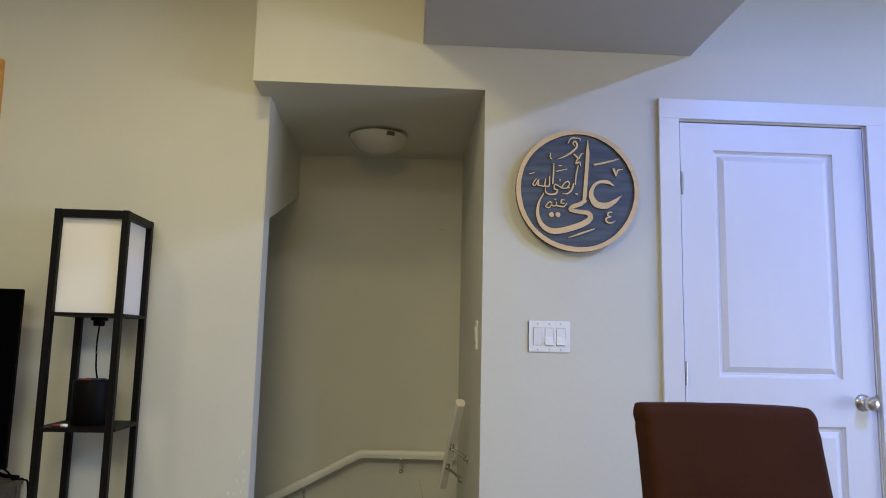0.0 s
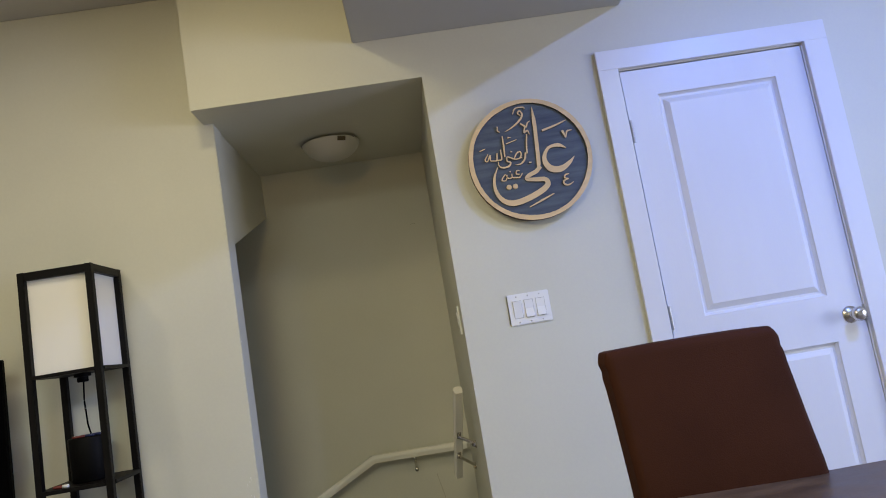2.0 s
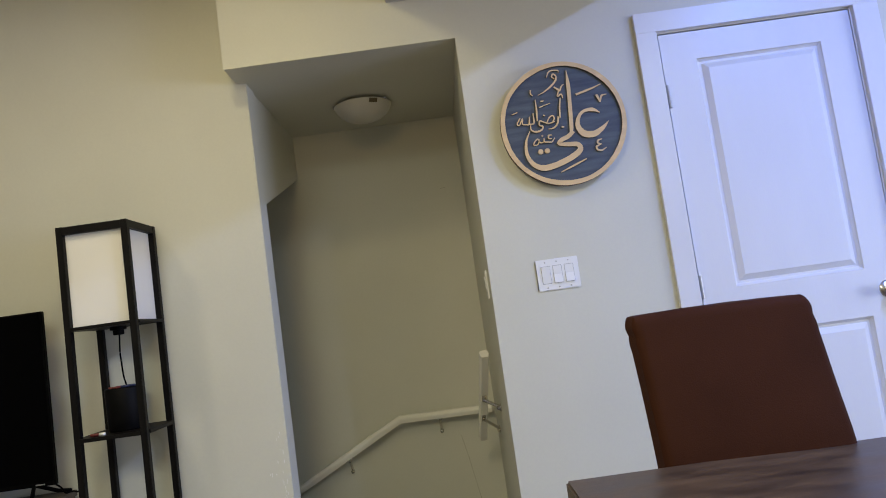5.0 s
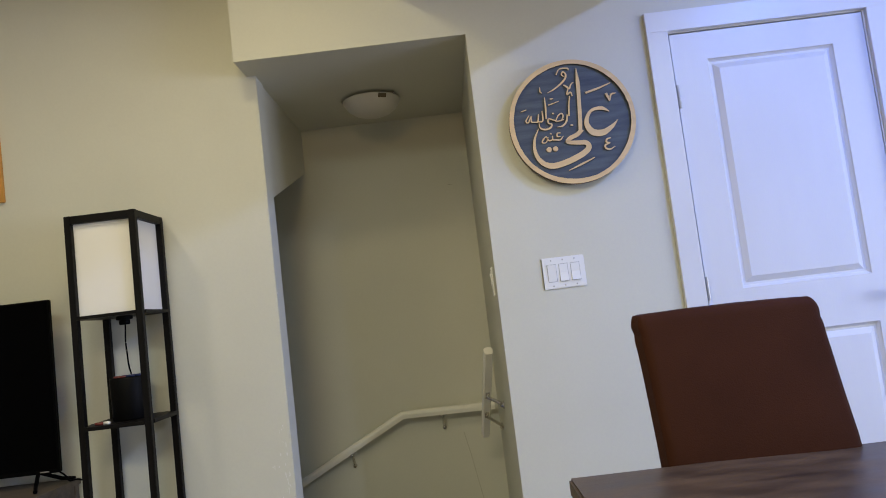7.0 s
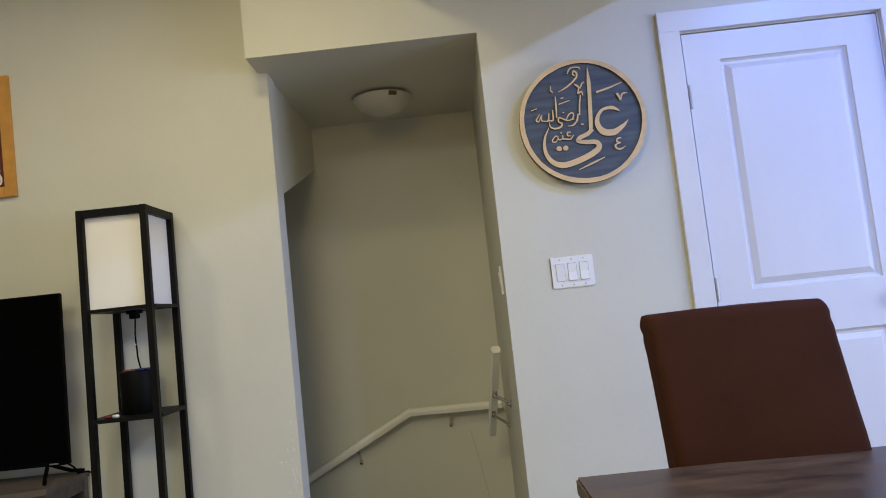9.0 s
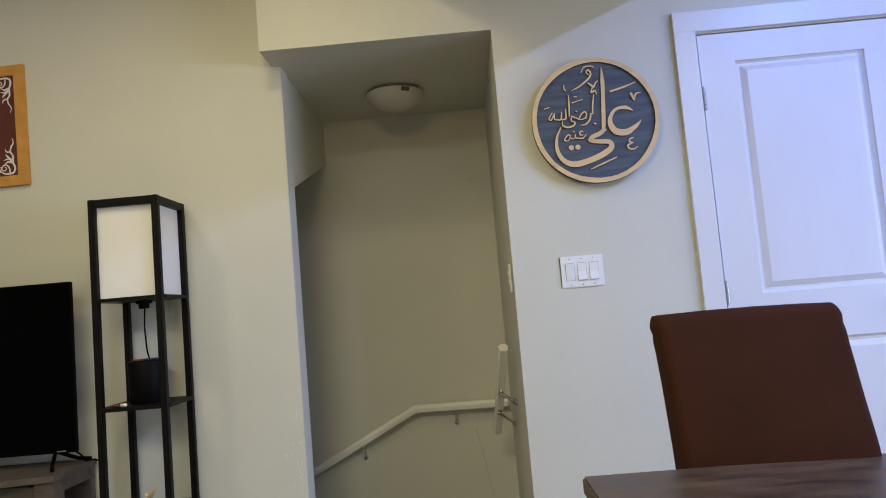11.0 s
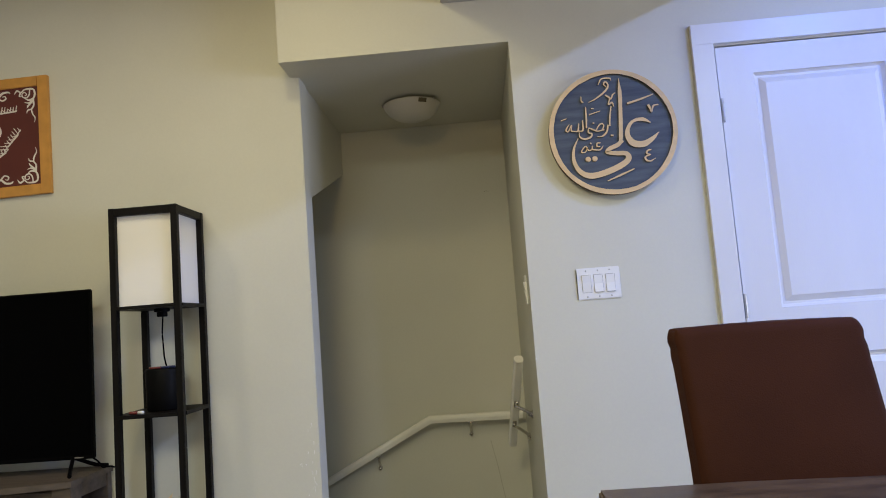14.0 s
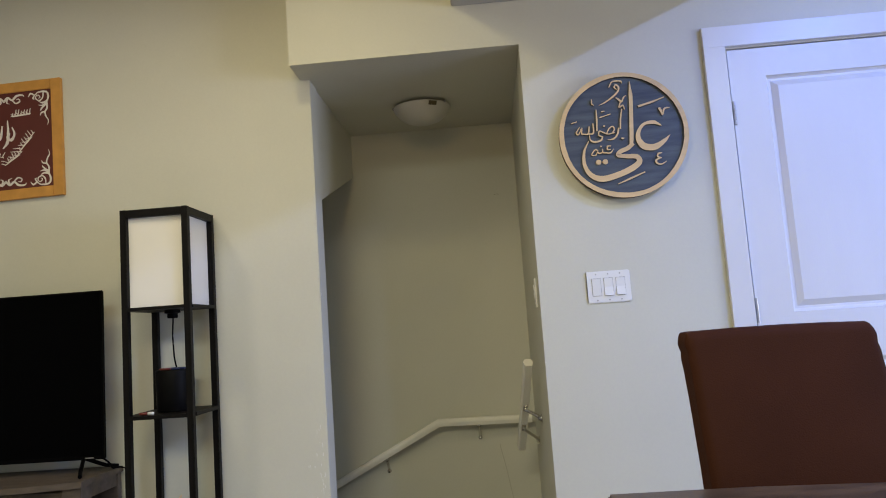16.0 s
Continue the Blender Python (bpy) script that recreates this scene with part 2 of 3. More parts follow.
# stairs: two steps to a landing, then down to the side
stairs = thing("stairs", (0, 0, -0.36), "stairs out of view turning down from a landing, toned for bounced light", "stairs", kind="structure")
for k, (lo, hi) in enumerate([((LX, 0.22, -0.40), (0, 0.49, -0.18)), ((LX, 0.49, -0.60), (0, BACK, -0.36))]):
    part("step", box(lo, hi), CARPET, stairs, bevel=0.012)
for k in range(6):
    part("step", box((LX - 0.25 * (k + 1), 0.31, -0.80 - 0.18 * k), (LX - 0.25 * k, BACK, -0.54 - 0.18 * k)), CARPET, stairs, bevel=0.012)


# ---- door ----
def door_unit():
    """A two-panel door in its cased opening."""
    d = thing("door_1", (1.17, 0, 0), "white two-panel door, closed, in a white casing", "door", kind="structure")
    sx0, sx1, y0, y1, top = 0.786, 1.5375, 0.003, 0.038, 2.031
    px0, px1 = 0.9205, 1.4105
    part("casing", box((0.694, -0.020, 0.0), (0.775, 0.0, 2.041)), TRIM, d, bevel=0.0012)
    part("casing", box((1.5465, -0.020, 0.0), (1.643, 0.0, 2.041)), TRIM, d, bevel=0.0012)
    part("casing", box((0.694, -0.0204, 2.041), (1.643, 0.0, 2.121)), TRIM, d, bevel=0.0012)
    part("jamb", box((0.772, 0.0, 0.0), (0.782, 0.12, 2.036)), TRIM, d)
    part("jamb", box((1.540, 0.0, 0.0), (1.550, 0.12, 2.036)), TRIM, d)
    part("jamb", box((0.772, 0.0, 2.036), (1.550, 0.12, 2.046)), TRIM, d)
    # near-black backing paints the shade into the gaps round the slab
    part("gap_backing", box((0.782, 0.040, 0.0), (1.540, 0.10, 2.036)), GAP, d)
    slab = bmesh.new()
    zs = [0.012, 0.20, 0.845, 1.024, 1.921, top]
    for z0, z1, panel in zip(zs, zs[1:], (0, 1, 0, 1, 0)):
        if panel:
            add_box(slab, (sx0, y0, z0), (px0, y1, z1))
            add_box(slab, (px1, y0, z0), (sx1, y1, z1))
        else:
            add_box(slab, (sx0, y0, z0), (sx1, y1, z1))
    bmesh.ops.remove_doubles(slab, verts=slab.verts, dist=1e-5)
    part("slab", slab, DOOR, d)
    for z0, z1 in ((0.20, 0.845), (1.024, 1.921)):
        p = bmesh.new()
        rings = []
        for inset, y in ((0.0, y0), (0.003, y0 + 0.007), (0.011, y0 + 0.0145), (0.020, y0 + 0.0145), (0.024, y0 + 0.011), (0.038, y0 + 0.003), (0.042, y0 + 0.001)):
            rings.append([p.verts.new(v) for v in ((px0 + inset, y, z0 + inset), (px1 - inset, y, z0 + inset), (px1 - inset, y, z1 - inset), (px0 + inset, y, z1 - inset))])
        for a, b in zip(rings, rings[1:]):
            for i in range(4):
                j = (i + 1) % 4
                p.faces.new((a[i], a[j], b[j], b[i]))
        p.faces.new(rings[-1])
        part("panel", p, DOOR, d, "raised moulded door panel")
    for z in (1.783, 1.038, 0.25):
        h = part("hinge", box((0.779, -0.002, z - 0.045), (0.795, 0.0028, z + 0.045)), STEEL, d, "steel butt hinge", bevel=0.001)
        kn = bmesh.new()
        for i in range(5):
            bmesh.ops.create_cone(kn, cap_ends=True, segments=14, radius1=0.0058, radius2=0.0058, depth=0.0168, matrix=Matrix.Translation((0.788, -0.005, z - 0.036 + 0.018 * i)))
        part("knuckle", kn, STEEL, h, smooth=False)
    knob = part("knob", lathe([(0.0, -0.072), (0.014, -0.072), (0.022, -0.068), (0.0275, -0.058), (0.0265, -0.046), (0.018, -0.036), (0.0115, -0.030), (0.0115, -0.010),
                               (0.017, -0.008), (0.0315, -0.004), (0.033, 0.0), (0.0, 0.0)], (1.484, 0.0028, 0.938), "y"), CHROME, d, "brushed nickel round door knob", smooth=True)
    part("latch_plate", box((1.534, -0.004, 0.905), (1.5415, 0.0025, 0.970)), STEEL, d, bevel=0.001)
    return d


door_unit()
structure("baseboard", box((0.0, -0.014, 0.0), (0.694, 0.0, 0.10)), TRIM, "white baseboard", "baseboard", bevel=0.004)
structure("baseboard_left", box((X0, LY - 0.014, 0.0), (LX, LY, 0.10)), TRIM, "white baseboard", "baseboard", bevel=0.004)


# ---- wall switches ----
def rocker_switch(name, origin, turn, gangs, label):
    """A plate with paddle switches; built facing -y at the origin."""
    sw = thing(name, (0, 0, 0), label, "light switch")
    w, h = 0.072 + 0.0455 * (gangs - 1), 0.119
    part("plate", box((-w / 2, -0.006, -h / 2), (w / 2, 0, h / 2)), PLASTIC, sw, bevel=0.003)
    for g in range(gangs):
        x = (g - (gangs - 1) / 2) * 0.0445
        tilt = -0.003 if g else 0.0
        # not a rim: grey sheet putting the rocker gap's shade into colour
        part("rim", box((x - 0.0172, -0.0066, -0.0336), (x + 0.0172, -0.0052, 0.0336)), SWITCH_GAP, sw)
        r = prism([(-0.0068, -0.032), (-0.0105 + tilt, -0.032 if g else 0.0), (-0.0075, 0.0), (-0.0085 if g else -0.012, 0.032), (-0.0068, 0.032)], "x", x - 0.0158, x + 0.0158)
        part("rocker", r, PLASTIC, sw, bevel=0.0004)
        for z in (-0.0485, 0.0485):
            part("screw", lathe([(0.0, -0.0075), (0.0025, -0.0072), (0.003, -0.006), (0.0, -0.006)], (x, 0, z), "y", 12), STEEL, sw)
    sw.matrix_world = Matrix.Translation(origin) @ pose(0, 0, 0, 0, 0, turn)
    return sw


rocker_switch("light_switch", (0.258, 0.0, 1.164), 0, 3, "white three-gang rocker light switch on the wall")
rocker_switch("light_switch", (0.0, 0.175, 1.166), -90, 1, "white single rocker light switch on the stairwell wall")


# ---- stairwell fixtures ----
lampc = (-0.447, 0.660, HZ)
fix = thing("ceiling_light", lampc, "unlit frosted glass dome ceiling light", "ceiling light")
part("pan", lathe([(0.0, 0.0), (0.085, 0.0), (0.092, -0.006), (0.092, -0.022), (0.0, -0.022)], lampc), GLASS, fix, smooth=False)
part("dome", lathe([(0.0, -0.094), (0.03, -0.0925), (0.06, -0.087), (0.09, -0.075), (0.115, -0.056), (0.130, -0.036), (0.137, -0.020), (0.138, -0.015), (0.132, -0.013), (0.0, -0.013)], lampc), GLASS, fix, "frosted glass dome", smooth=True)
for a in (186, -34, 76):
    part("clip", box((-0.005, -0.010, -0.019), (0.005, 0.005, -0.007)), SWITCH_GAP, fix, "small grey metal clip", bevel=0.002).matrix_world = Matrix.Translation(lampc) @ pose(0, 0, 0, 0, 0, a - 90) @ Matrix.Translation((0, 0.139, 0))


def handrail(name, line, label):
    """A moulded rail: rounded top, narrower foot."""
    ob = thing(name, line[0], label, "handrail")
    prof = [(-0.014, -0.019), (0.014, -0.019), (0.020, 0.000), (0.0195, 0.010), (0.013, 0.018), (0.0, 0.0205), (-0.013, 0.018), (-0.0195, 0.010), (-0.020, 0.000)]
    pts = [Vector(p) for p in line]
    bm = bmesh.new()
    rings = []
    for i, p in enumerate(pts):
        d0 = (p - pts[i - 1]).normalized() if i else (pts[1] - p).normalized()
        d1 = (pts[i + 1] - p).normalized() if i + 1 < len(pts) else d0
        d = (d0 + d1).normalized()
        side = d.cross(Vector((0, 0, 1))).normalized()
        up = side.cross(d).normalized() / max(0.5, d.dot(d1))
        rings.append([bm.verts.new(p + side * a + up * b) for a, b in prof])
    for a, b in zip(rings, rings[1:]):
        for k in range(len(prof)):
            j = (k + 1) % len(prof)
            bm.faces.new((a[k], a[j], b[j], b[k]))
    bm.faces.new(rings[0])
    bm.faces.new(rings[-1][::-1])
    part("rail", bm, RAIL, ob, bevel=0.0015)
    return ob


def bracket(rail, under, wall, along, size=1.0):
    """A rail bracket: saddle under the rail, bent arm, round wall plate."""
    under, wall = Vector(under), Vector(wall)
    b = part("bracket", tube(spline([under, under - Vector((0, 0, 0.008)), under.lerp(wall, 0.2) - Vector((0, 0, 0.006)), wall]), 0.0072), CHROME, rail, "brushed nickel bracket", smooth=True)
    n = (wall - under)
    n.z = 0
    ax = "x" if abs(n.x) > abs(n.y) else "y"
    s = -1 if (n.x if ax == "x" else n.y) > 0 else 1
    part("wall_plate", lathe([(0.0, s * 0.020), (0.007, s * 0.020), (0.010 * size, s * 0.010), (0.017 * size, s * 0.004), (0.018 * size, s * 0.001), (0.0, s * 0.001)], wall, ax, 20), CHROME, b, smooth=True)
    m = Vector(along).normalized()
    part("saddle", box((-0.022, -0.009, -0.002), (0.022, 0.009, 0.002)), CHROME, b, bevel=0.001).matrix_world = Matrix.Translation(under) @ m.to_track_quat("X", "Z").to_matrix().to_4x4()


ra, rb = Vector((-0.048, 0.345, 0.882)), Vector((-0.0905, 0.785, 0.462))
r1 = handrail("handrail", (ra, rb), "painted handrail with a pale cut end, running down the side wall")
dr = (rb - ra)
for f, yy, zz in ((0.46, 0.48, 0.632), (0.70, 0.82, 0.484)):
    bracket(r1, ra + dr * f - Vector((0, 0.012, 0.015)), (0.0, yy, zz), dr)
cap = prism([(-0.0138, -0.0188), (0.0138, -0.0188), (0.0198, 0.0), (0.019, 0.010), (0.0128, 0.0177), (0.0, 0.0200), (-0.0128, 0.0177), (-0.019, 0.010), (-0.0198, 0.0)], "y", -0.0015, 0.0005)
part("end_cap", cap, IVORY, r1, "pale bare end").matrix_world = Matrix.Translation(ra) @ dr.to_track_quat("Y", "Z").to_matrix().to_4x4()
r2 = handrail("handrail", ((-0.02, BACK - 0.060, 0.560), (-0.50, BACK - 0.060, 0.565), (-1.80, BACK - 0.060, -0.104)), "painted handrail bending down along the far wall")
bracket(r2, (-0.292, BACK - 0.060, 0.543), (-0.292, BACK, 0.470), (1, 0, 0), 0.6)
bracket(r2, (-0.780, BACK - 0.060, 0.397), (-0.780, BACK, 0.326), (1, 0, 0.53), 0.6)


# ---- round wall plaque ----
PC = Vector((0.3639, -0.018, 1.7266))


def stroke(points, widths, depth, y, per=8, centre=PC):
    """A raised flat stroke with a swelling width, on the plaque's plane; points as (right, up)."""
    line = spline([(a, 0, b) for a, b in points], per)
    n = len(line)
    bm = bmesh.new()
    rows = []
    for i, p in enumerate(line):
        d = (line[min(i + 1, n - 1)] - line[max(i - 1, 0)]).normalized()
        side = Vector((-d.z, 0, d.x))
        f = i / (n - 1) * (len(widths) - 1)
        k = min(int(f), len(widths) - 2)
        w = (widths[k] + (widths[k + 1] - widths[k]) * (f - k)) / 2
        q = Vector((centre.x + p.x, y, centre.z + p.z))
        rows.append([bm.verts.new(q + side * w + Vector((0, o, 0))) for o in (0, -depth)] + [bm.verts.new(q - side * w + Vector((0, o, 0))) for o in (-depth, 0)])
    for a, b in zip(rows, rows[1:]):
        for k in range(4):
            j = (k + 1) % 4
            bm.faces.new((a[k], a[j], b[j], b[k]))
    bm.faces.new(rows[0])
    bm.faces.new(rows[-1][::-1])
    return bm


def plaque():
    rc = PC + Vector((-0.0035, 0, 0.0015))        # disc moved off the strokes' middle to fit its outline in the camera's view
    pl = thing("wall_plaque", PC, "round blue wooden plaque with pale raised calligraphy strokes", "wall plaque")
    part("disc", lathe([(0.0, -0.016), (0.235, -0.016), (0.236, -0.012), (0.236, -0.002), (0.0, -0.002)], rc, "y", 96), BLUE, pl)
    part("backing", lathe([(0.0, -0.0020), (0.237, -0.0020), (0.237, 0.0), (0.0, 0.0)], rc, "y", 96), PLY_EDGE, pl)
    part("batten", box((rc.x - 0.12, rc.y, rc.z - 0.02), (rc.x + 0.12, 0.0, rc.z + 0.02)), PLY_EDGE, pl)
    rim = bmesh.new()
    rnd = random.Random(3)
    inner, outer = [], []
    for k in range(120):
        a = math.tau * k / 120
        ri = 0.2225 + 0.0012 * math.sin(5 * a + 1) + rnd.uniform(-0.0006, 0.0006)
        inner.append((ri * math.cos(a), ri * math.sin(a)))
        outer.append((0.2402 * math.cos(a), 0.2402 * math.sin(a)))
    V = [[rim.verts.new((rc.x + p[0], rc.y + y, rc.z + p[1])) for p in loop] for loop, y in ((inner, -0.016), (inner, -0.025), (outer, -0.025), (outer, -0.003))]
    for a, b in zip(V, V[1:] + V[:1]):
        for k in range(120):
            j = (k + 1) % 120
            rim.faces.new((a[k], a[j], b[j], b[k]))
    part("rim", rim, MAPLE, pl, "pale plywood rim", edge=PLY_EDGE)
    return pl


PLAQUE = plaque()

# raised calligraphy strokes, in millimetres from the plaque's centre: right, up, and the widths along them
SCROLL_A = [
    ([(37, 205), (36, 137), (31, 63), (25, -12), (20, -46)], [2.2, 14.9, 14.2, 14.9, 14.9, 10.5]),
    ([(140, 24), (113, 39), (77, 36), (55, 12), (50, -19), (69, -49), (107, -55), (143, -36), (168, -13)], [3.0, 14.9, 10.5, 13.4, 19.4, 25.4, 23.9, 14.9, 1.5]),
    ([(29, -34), (8, -51), (-22, -63), (-32, -76), (2, -82), (38, -87), (44, -109), (8, -133), (-52, -154), (-102, -160), (-138, -142), (-158, -102), (-155, -53), (-135, -12)], [14.9, 16.4, 16.4, 12.0, 16.4, 17.9, 20.9, 22.4, 22.4, 22.4, 17.9, 13.4, 9.0, 2.2]),
]
SCROLL_B = [
    ([(-84, 122), (-60, 132), (-31, 150), (-10, 169), (-5, 185), (-14, 197), (-21, 187), (-12, 177)], [1.5, 5, 7, 7, 6.5, 6, 5, 3]),
    ([(-42, 187), (-27, 209), (4, 209), (7, 200)], [3, 5.5, 5, 3]),
    ([(60, 105), (113, 118), (160, 133)], [8.2, 7.5, 3.7]),
    ([(137, 94), (143, 79), (148, 64), (156, 87), (176, 91)], [9.0, 9.0, 3.0, 7.5, 3.0]),
    ([(-41, -185), (8, -167), (62, -147)], [3.0, 7.5, 4.5]),
]
SCROLL_C = [
    ([(-164, 44), (-178, 23), (-170, 16), (-156, 40), (-158, 19), (-146, 15)], [3, 5, 4, 4, 5, 4]),
    ([(-148, 15), (-134, 16), (-128, 44)], [4, 6, 4]),
    ([(-133, 15), (-115, 17), (-113, 55)], [4, 6, 4]),
    ([(-97, 106), (-98, 64), (-101, 23)], [3.5, 6.5, 5]),
    ([(-19, 29), (-26, 4), (-43, -12), (-64, -14)], [6, 7, 6, 2]),
    ([(-35, 12), (-60, 8), (-78, 16), (-92, 22), (-95, 6), (-83, -1), (-90, -14), (-112, -18), (-128, -9), (-130, 11)], [4, 5, 5, 5, 5, 6, 7, 7, 5, 2]),
]
SCROLL_D = [
    ([(-66, 12), (-53, 31), (-40, 36), (-36, 24), (-45, 10)], [4, 5, 5, 5, 4]),
    ([(-1, 101), (-9, 62), (-13, 24)], [4, 6, 5]),
    ([(-19, 146), (-7, 136), (1, 129), (10, 145), (20, 151)], [5, 7, 6, 5, 3]),
    ([(-4, 128), (-10, 108), (4, 114), (9, 98)], [4, 6, 6, 3]),
    ([(-54, -38), (-66, -38), (-68, -50), (-56, -52)], [3.5, 5.5, 5, 3.5]),
    ([(-45, -50), (-58, -64), (-73, -63), (-86, -60), (-86, -46)], [3, 5, 5, 5, 3.5]),
]
SCROLL_E = [
    ([(-87, -60), (-101, -62), (-111, -46), (-128, -65), (-113, -68), (-103, -49)], [4, 5, 4.5, 4.5, 4, 3]),
    ([(132, -79), (118, -82), (114, -93), (128, -98)], [3.5, 6.5, 6, 3.5]),
    ([(128, -98), (108, -105), (110, -118), (126, -122), (145, -113)], [3.5, 7, 7, 6, 2]),
    ([(-87, 74), (-44, 85)], [4.5, 3]),
    ([(-78, 97), (-66, 97)], [4.5, 4]),
    ([(-194, 60), (-172, 66)], [3.5, 3.5]),
    ([(-110, 147), (-111, 130), (-104, 123)], [3, 5, 4]),
    ([(-13, -12), (-3, -14)], [6, 6]),
    ([(-94, -36), (-88, -38)], [5, 5]),
    ([(-76, 41), (-70, 39)], [5, 5]),
]
for scroll in (SCROLL_A, SCROLL_B, SCROLL_C, SCROLL_D, SCROLL_E):
    for k, (pts, widths) in enumerate(scroll):
        part("raised_stroke", stroke([(a / 1000, b / 1000) for a, b in pts], [w / 1000 for w in widths], 0.0060 + 0.0003 * k, PC.y - 0.0158), MAPLE, PLAQUE, edge=PLY_EDGE)
for a, b in ((-105, -96), (-80, -96)):
    part("raised_dot", lathe([(0.0, -0.022), (0.0095, -0.022), (0.0105, -0.0155), (0.0, -0.0155)], PC + Vector((a / 1000, 0, b / 1000)), "y", 18), MAPLE, PLAQUE)


# ---- shelf lamp ----
def shelf_lamp():
    x0, x1, y0, y1, h = -1.572, -1.307, -0.100, 0.160, 1.584
    w = 0.024
    l = thing("floor_lamp", ((x0 + x1) / 2, (y0 + y1) / 2, 0), "tall black wooden shelf floor lamp with white fabric shade", "floor lamp")
    for x in (x0, x1 - w):
        for y in (y0, y1 - w):
            part("post", box((x, y, 0), (x + w, y + w, h)), BLACK_WOOD, l, bevel=0.0015)
    for z0, z1 in ((h - 0.030, h - 0.001),):
        part("top_rail", box((x0 + w, y0 + 0.001, z0), (x1 - w, y0 + w - 0.002, z1)), BLACK_WOOD, l, bevel=0.001)
        part("top_rail", box((x0 + w, y1 - w + 0.002, z0), (x1 - w, y1 - 0.001, z1)), BLACK_WOOD, l, bevel=0.001)
        part("top_rail", box((x0 + 0.001, y0 + w, z0), (x0 + w - 0.002, y1 - w, z1)), BLACK_WOOD, l, bevel=0.001)
        part("top_rail", box((x1 - w + 0.002, y0 + w, z0), (x1 - 0.001, y1 - w, z1)), BLACK_WOOD, l, bevel=0.001)
    for z in (1.203, 0.800, 0.400, 0.050):
        t = 0.006 if z > 1 else 0.007
        e = 0.003
        pts = [(x0 + w, y0 - e), (x1 - w, y0 - e), (x1 - w, y0 + w), (x1 + e, y0 + w), (x1 + e, y1 - w), (x1 - w, y1 - w), (x1 - w, y1 + e), (x0 + w, y1 + e), (x0 + w, y1 - w), (x0 - e, y1 - w), (x0 - e, y0 + w), (x0 + w, y0 + w)]
        part("shelf", prism(pts, "z", z - t, z + t), BLACK_WOOD, l, bevel=0.001)
    # four fabric panels with a thin seam at the posts
    z0, z1, i = 1.210, h - 0.012, 0.0215
    for lo, hi in (((x0 + i, y0 + i, z0), (x1 - i, y0 + i + 0.003, z1)), ((x0 + i, y1 - i - 0.003, z0), (x1 - i, y1 - i, z1)),
                   ((x0 + i, y0 + i + 0.004, z0), (x0 + i + 0.003, y1 - i - 0.004, z1)), ((x1 - i - 0.003, y0 + i + 0.004, z0), (x1 - i, y1 - i - 0.004, z1))):
        part("shade_panel", box(lo, hi), SHADE, l, "white fabric shade panel")
    cx, cy = -1.434, 0.030
    sock = part("socket", lathe([(0.0, 1.165), (0.018, 1.165), (0.020, 1.169), (0.020, 1.183), (0.030, 1.185), (0.030, 1.197), (0.0, 1.197)], (cx, cy, 0), "z", 24), BLACK_PLASTIC, l)
    cord = part("cord", tube(spline([(cx + 0.002, cy, 1.165), (cx - 0.002, cy, 1.10), (cx, cy, 1.06), (cx + 0.001, cy + 0.004, 1.01), (cx + 0.006, cy + 0.01, 0.972)]), 0.0032, 8), BLACK_PLASTIC, l, "black cord", smooth=True)
    part("bead", lathe([(0.0, -0.004), (0.003, -0.003), (0.0045, 0.0), (0.003, 0.003), (0.0, 0.004)], (cx - 0.001, cy - 0.002, 1.067), "z", 12), CHROME, cord, smooth=True)
    return l


shelf_lamp()


# ---- television on its stand ----
def television():
    x1, z0, z1, y = -1.724, 0.640, 1.296, 0.030
    x0 = x1 - 1.165
    tv = thing("television", ((x0 + x1) / 2, 0.05, 0.59), "flat black television, switched off, on a wooden stand", "television")
    part("case", box((x0, y, z0), (x1, y + 0.022, z1)), BLACK_PLASTIC, tv, bevel=0.003)
    part("back_box", box((x0 + 0.15, y + 0.022, z0 + 0.02), (x1 - 0.15, y + 0.07, z1 - 0.22)), BLACK_PLASTIC, tv, bevel=0.006)
    part("screen", box((x0 + 0.008, y - 0.0015, z0 + 0.016), (x1 - 0.008, y + 0.001, z1 - 0.008)), SCREEN, tv, "glossy dark screen")
    part("name_bar", box((x1 - 0.075, y - 0.001, z0 + 0.005), (x1 - 0.040, y + 0.0005, z0 + 0.0095)), STEEL, tv)
    for s, fx in ((1, x1 - 0.088), (-1, x0 + 0.088)):
        part("foot", tube([(fx, y + 0.012, z0 + 0.006), (fx + 0.026 * s, y - 0.055, 0.606), (fx + 0.050 * s, y - 0.100, 0.5955)], 0.0075, 8), BLACK_PLASTIC, tv)
        part("foot", tube([(fx + 0.002, y + 0.012, z0 + 0.006), (fx + 0.055 * s, y + 0.07, 0.606), (fx + 0.088 * s, y + 0.105, 0.5955)], 0.0075, 8), BLACK_PLASTIC, tv)
    return tv


television()
cable = thing("power_cable", (-1.66, 0.11, 0.588), "thin black power cable lying on the television stand", "cable")
part("cord", tube(spline([(-1.745, 0.060, 0.640), (-1.735, 0.085, 0.618), (-1.728, 0.10, 0.594), (-1.716, 0.115, 0.5925), (-1.708, 0.140, 0.586), (-1.700, 0.160, 0.56), (-1.700, 0.172, 0.40)]), 0.0035, 8), BLACK_PLASTIC, cable, smooth=True)


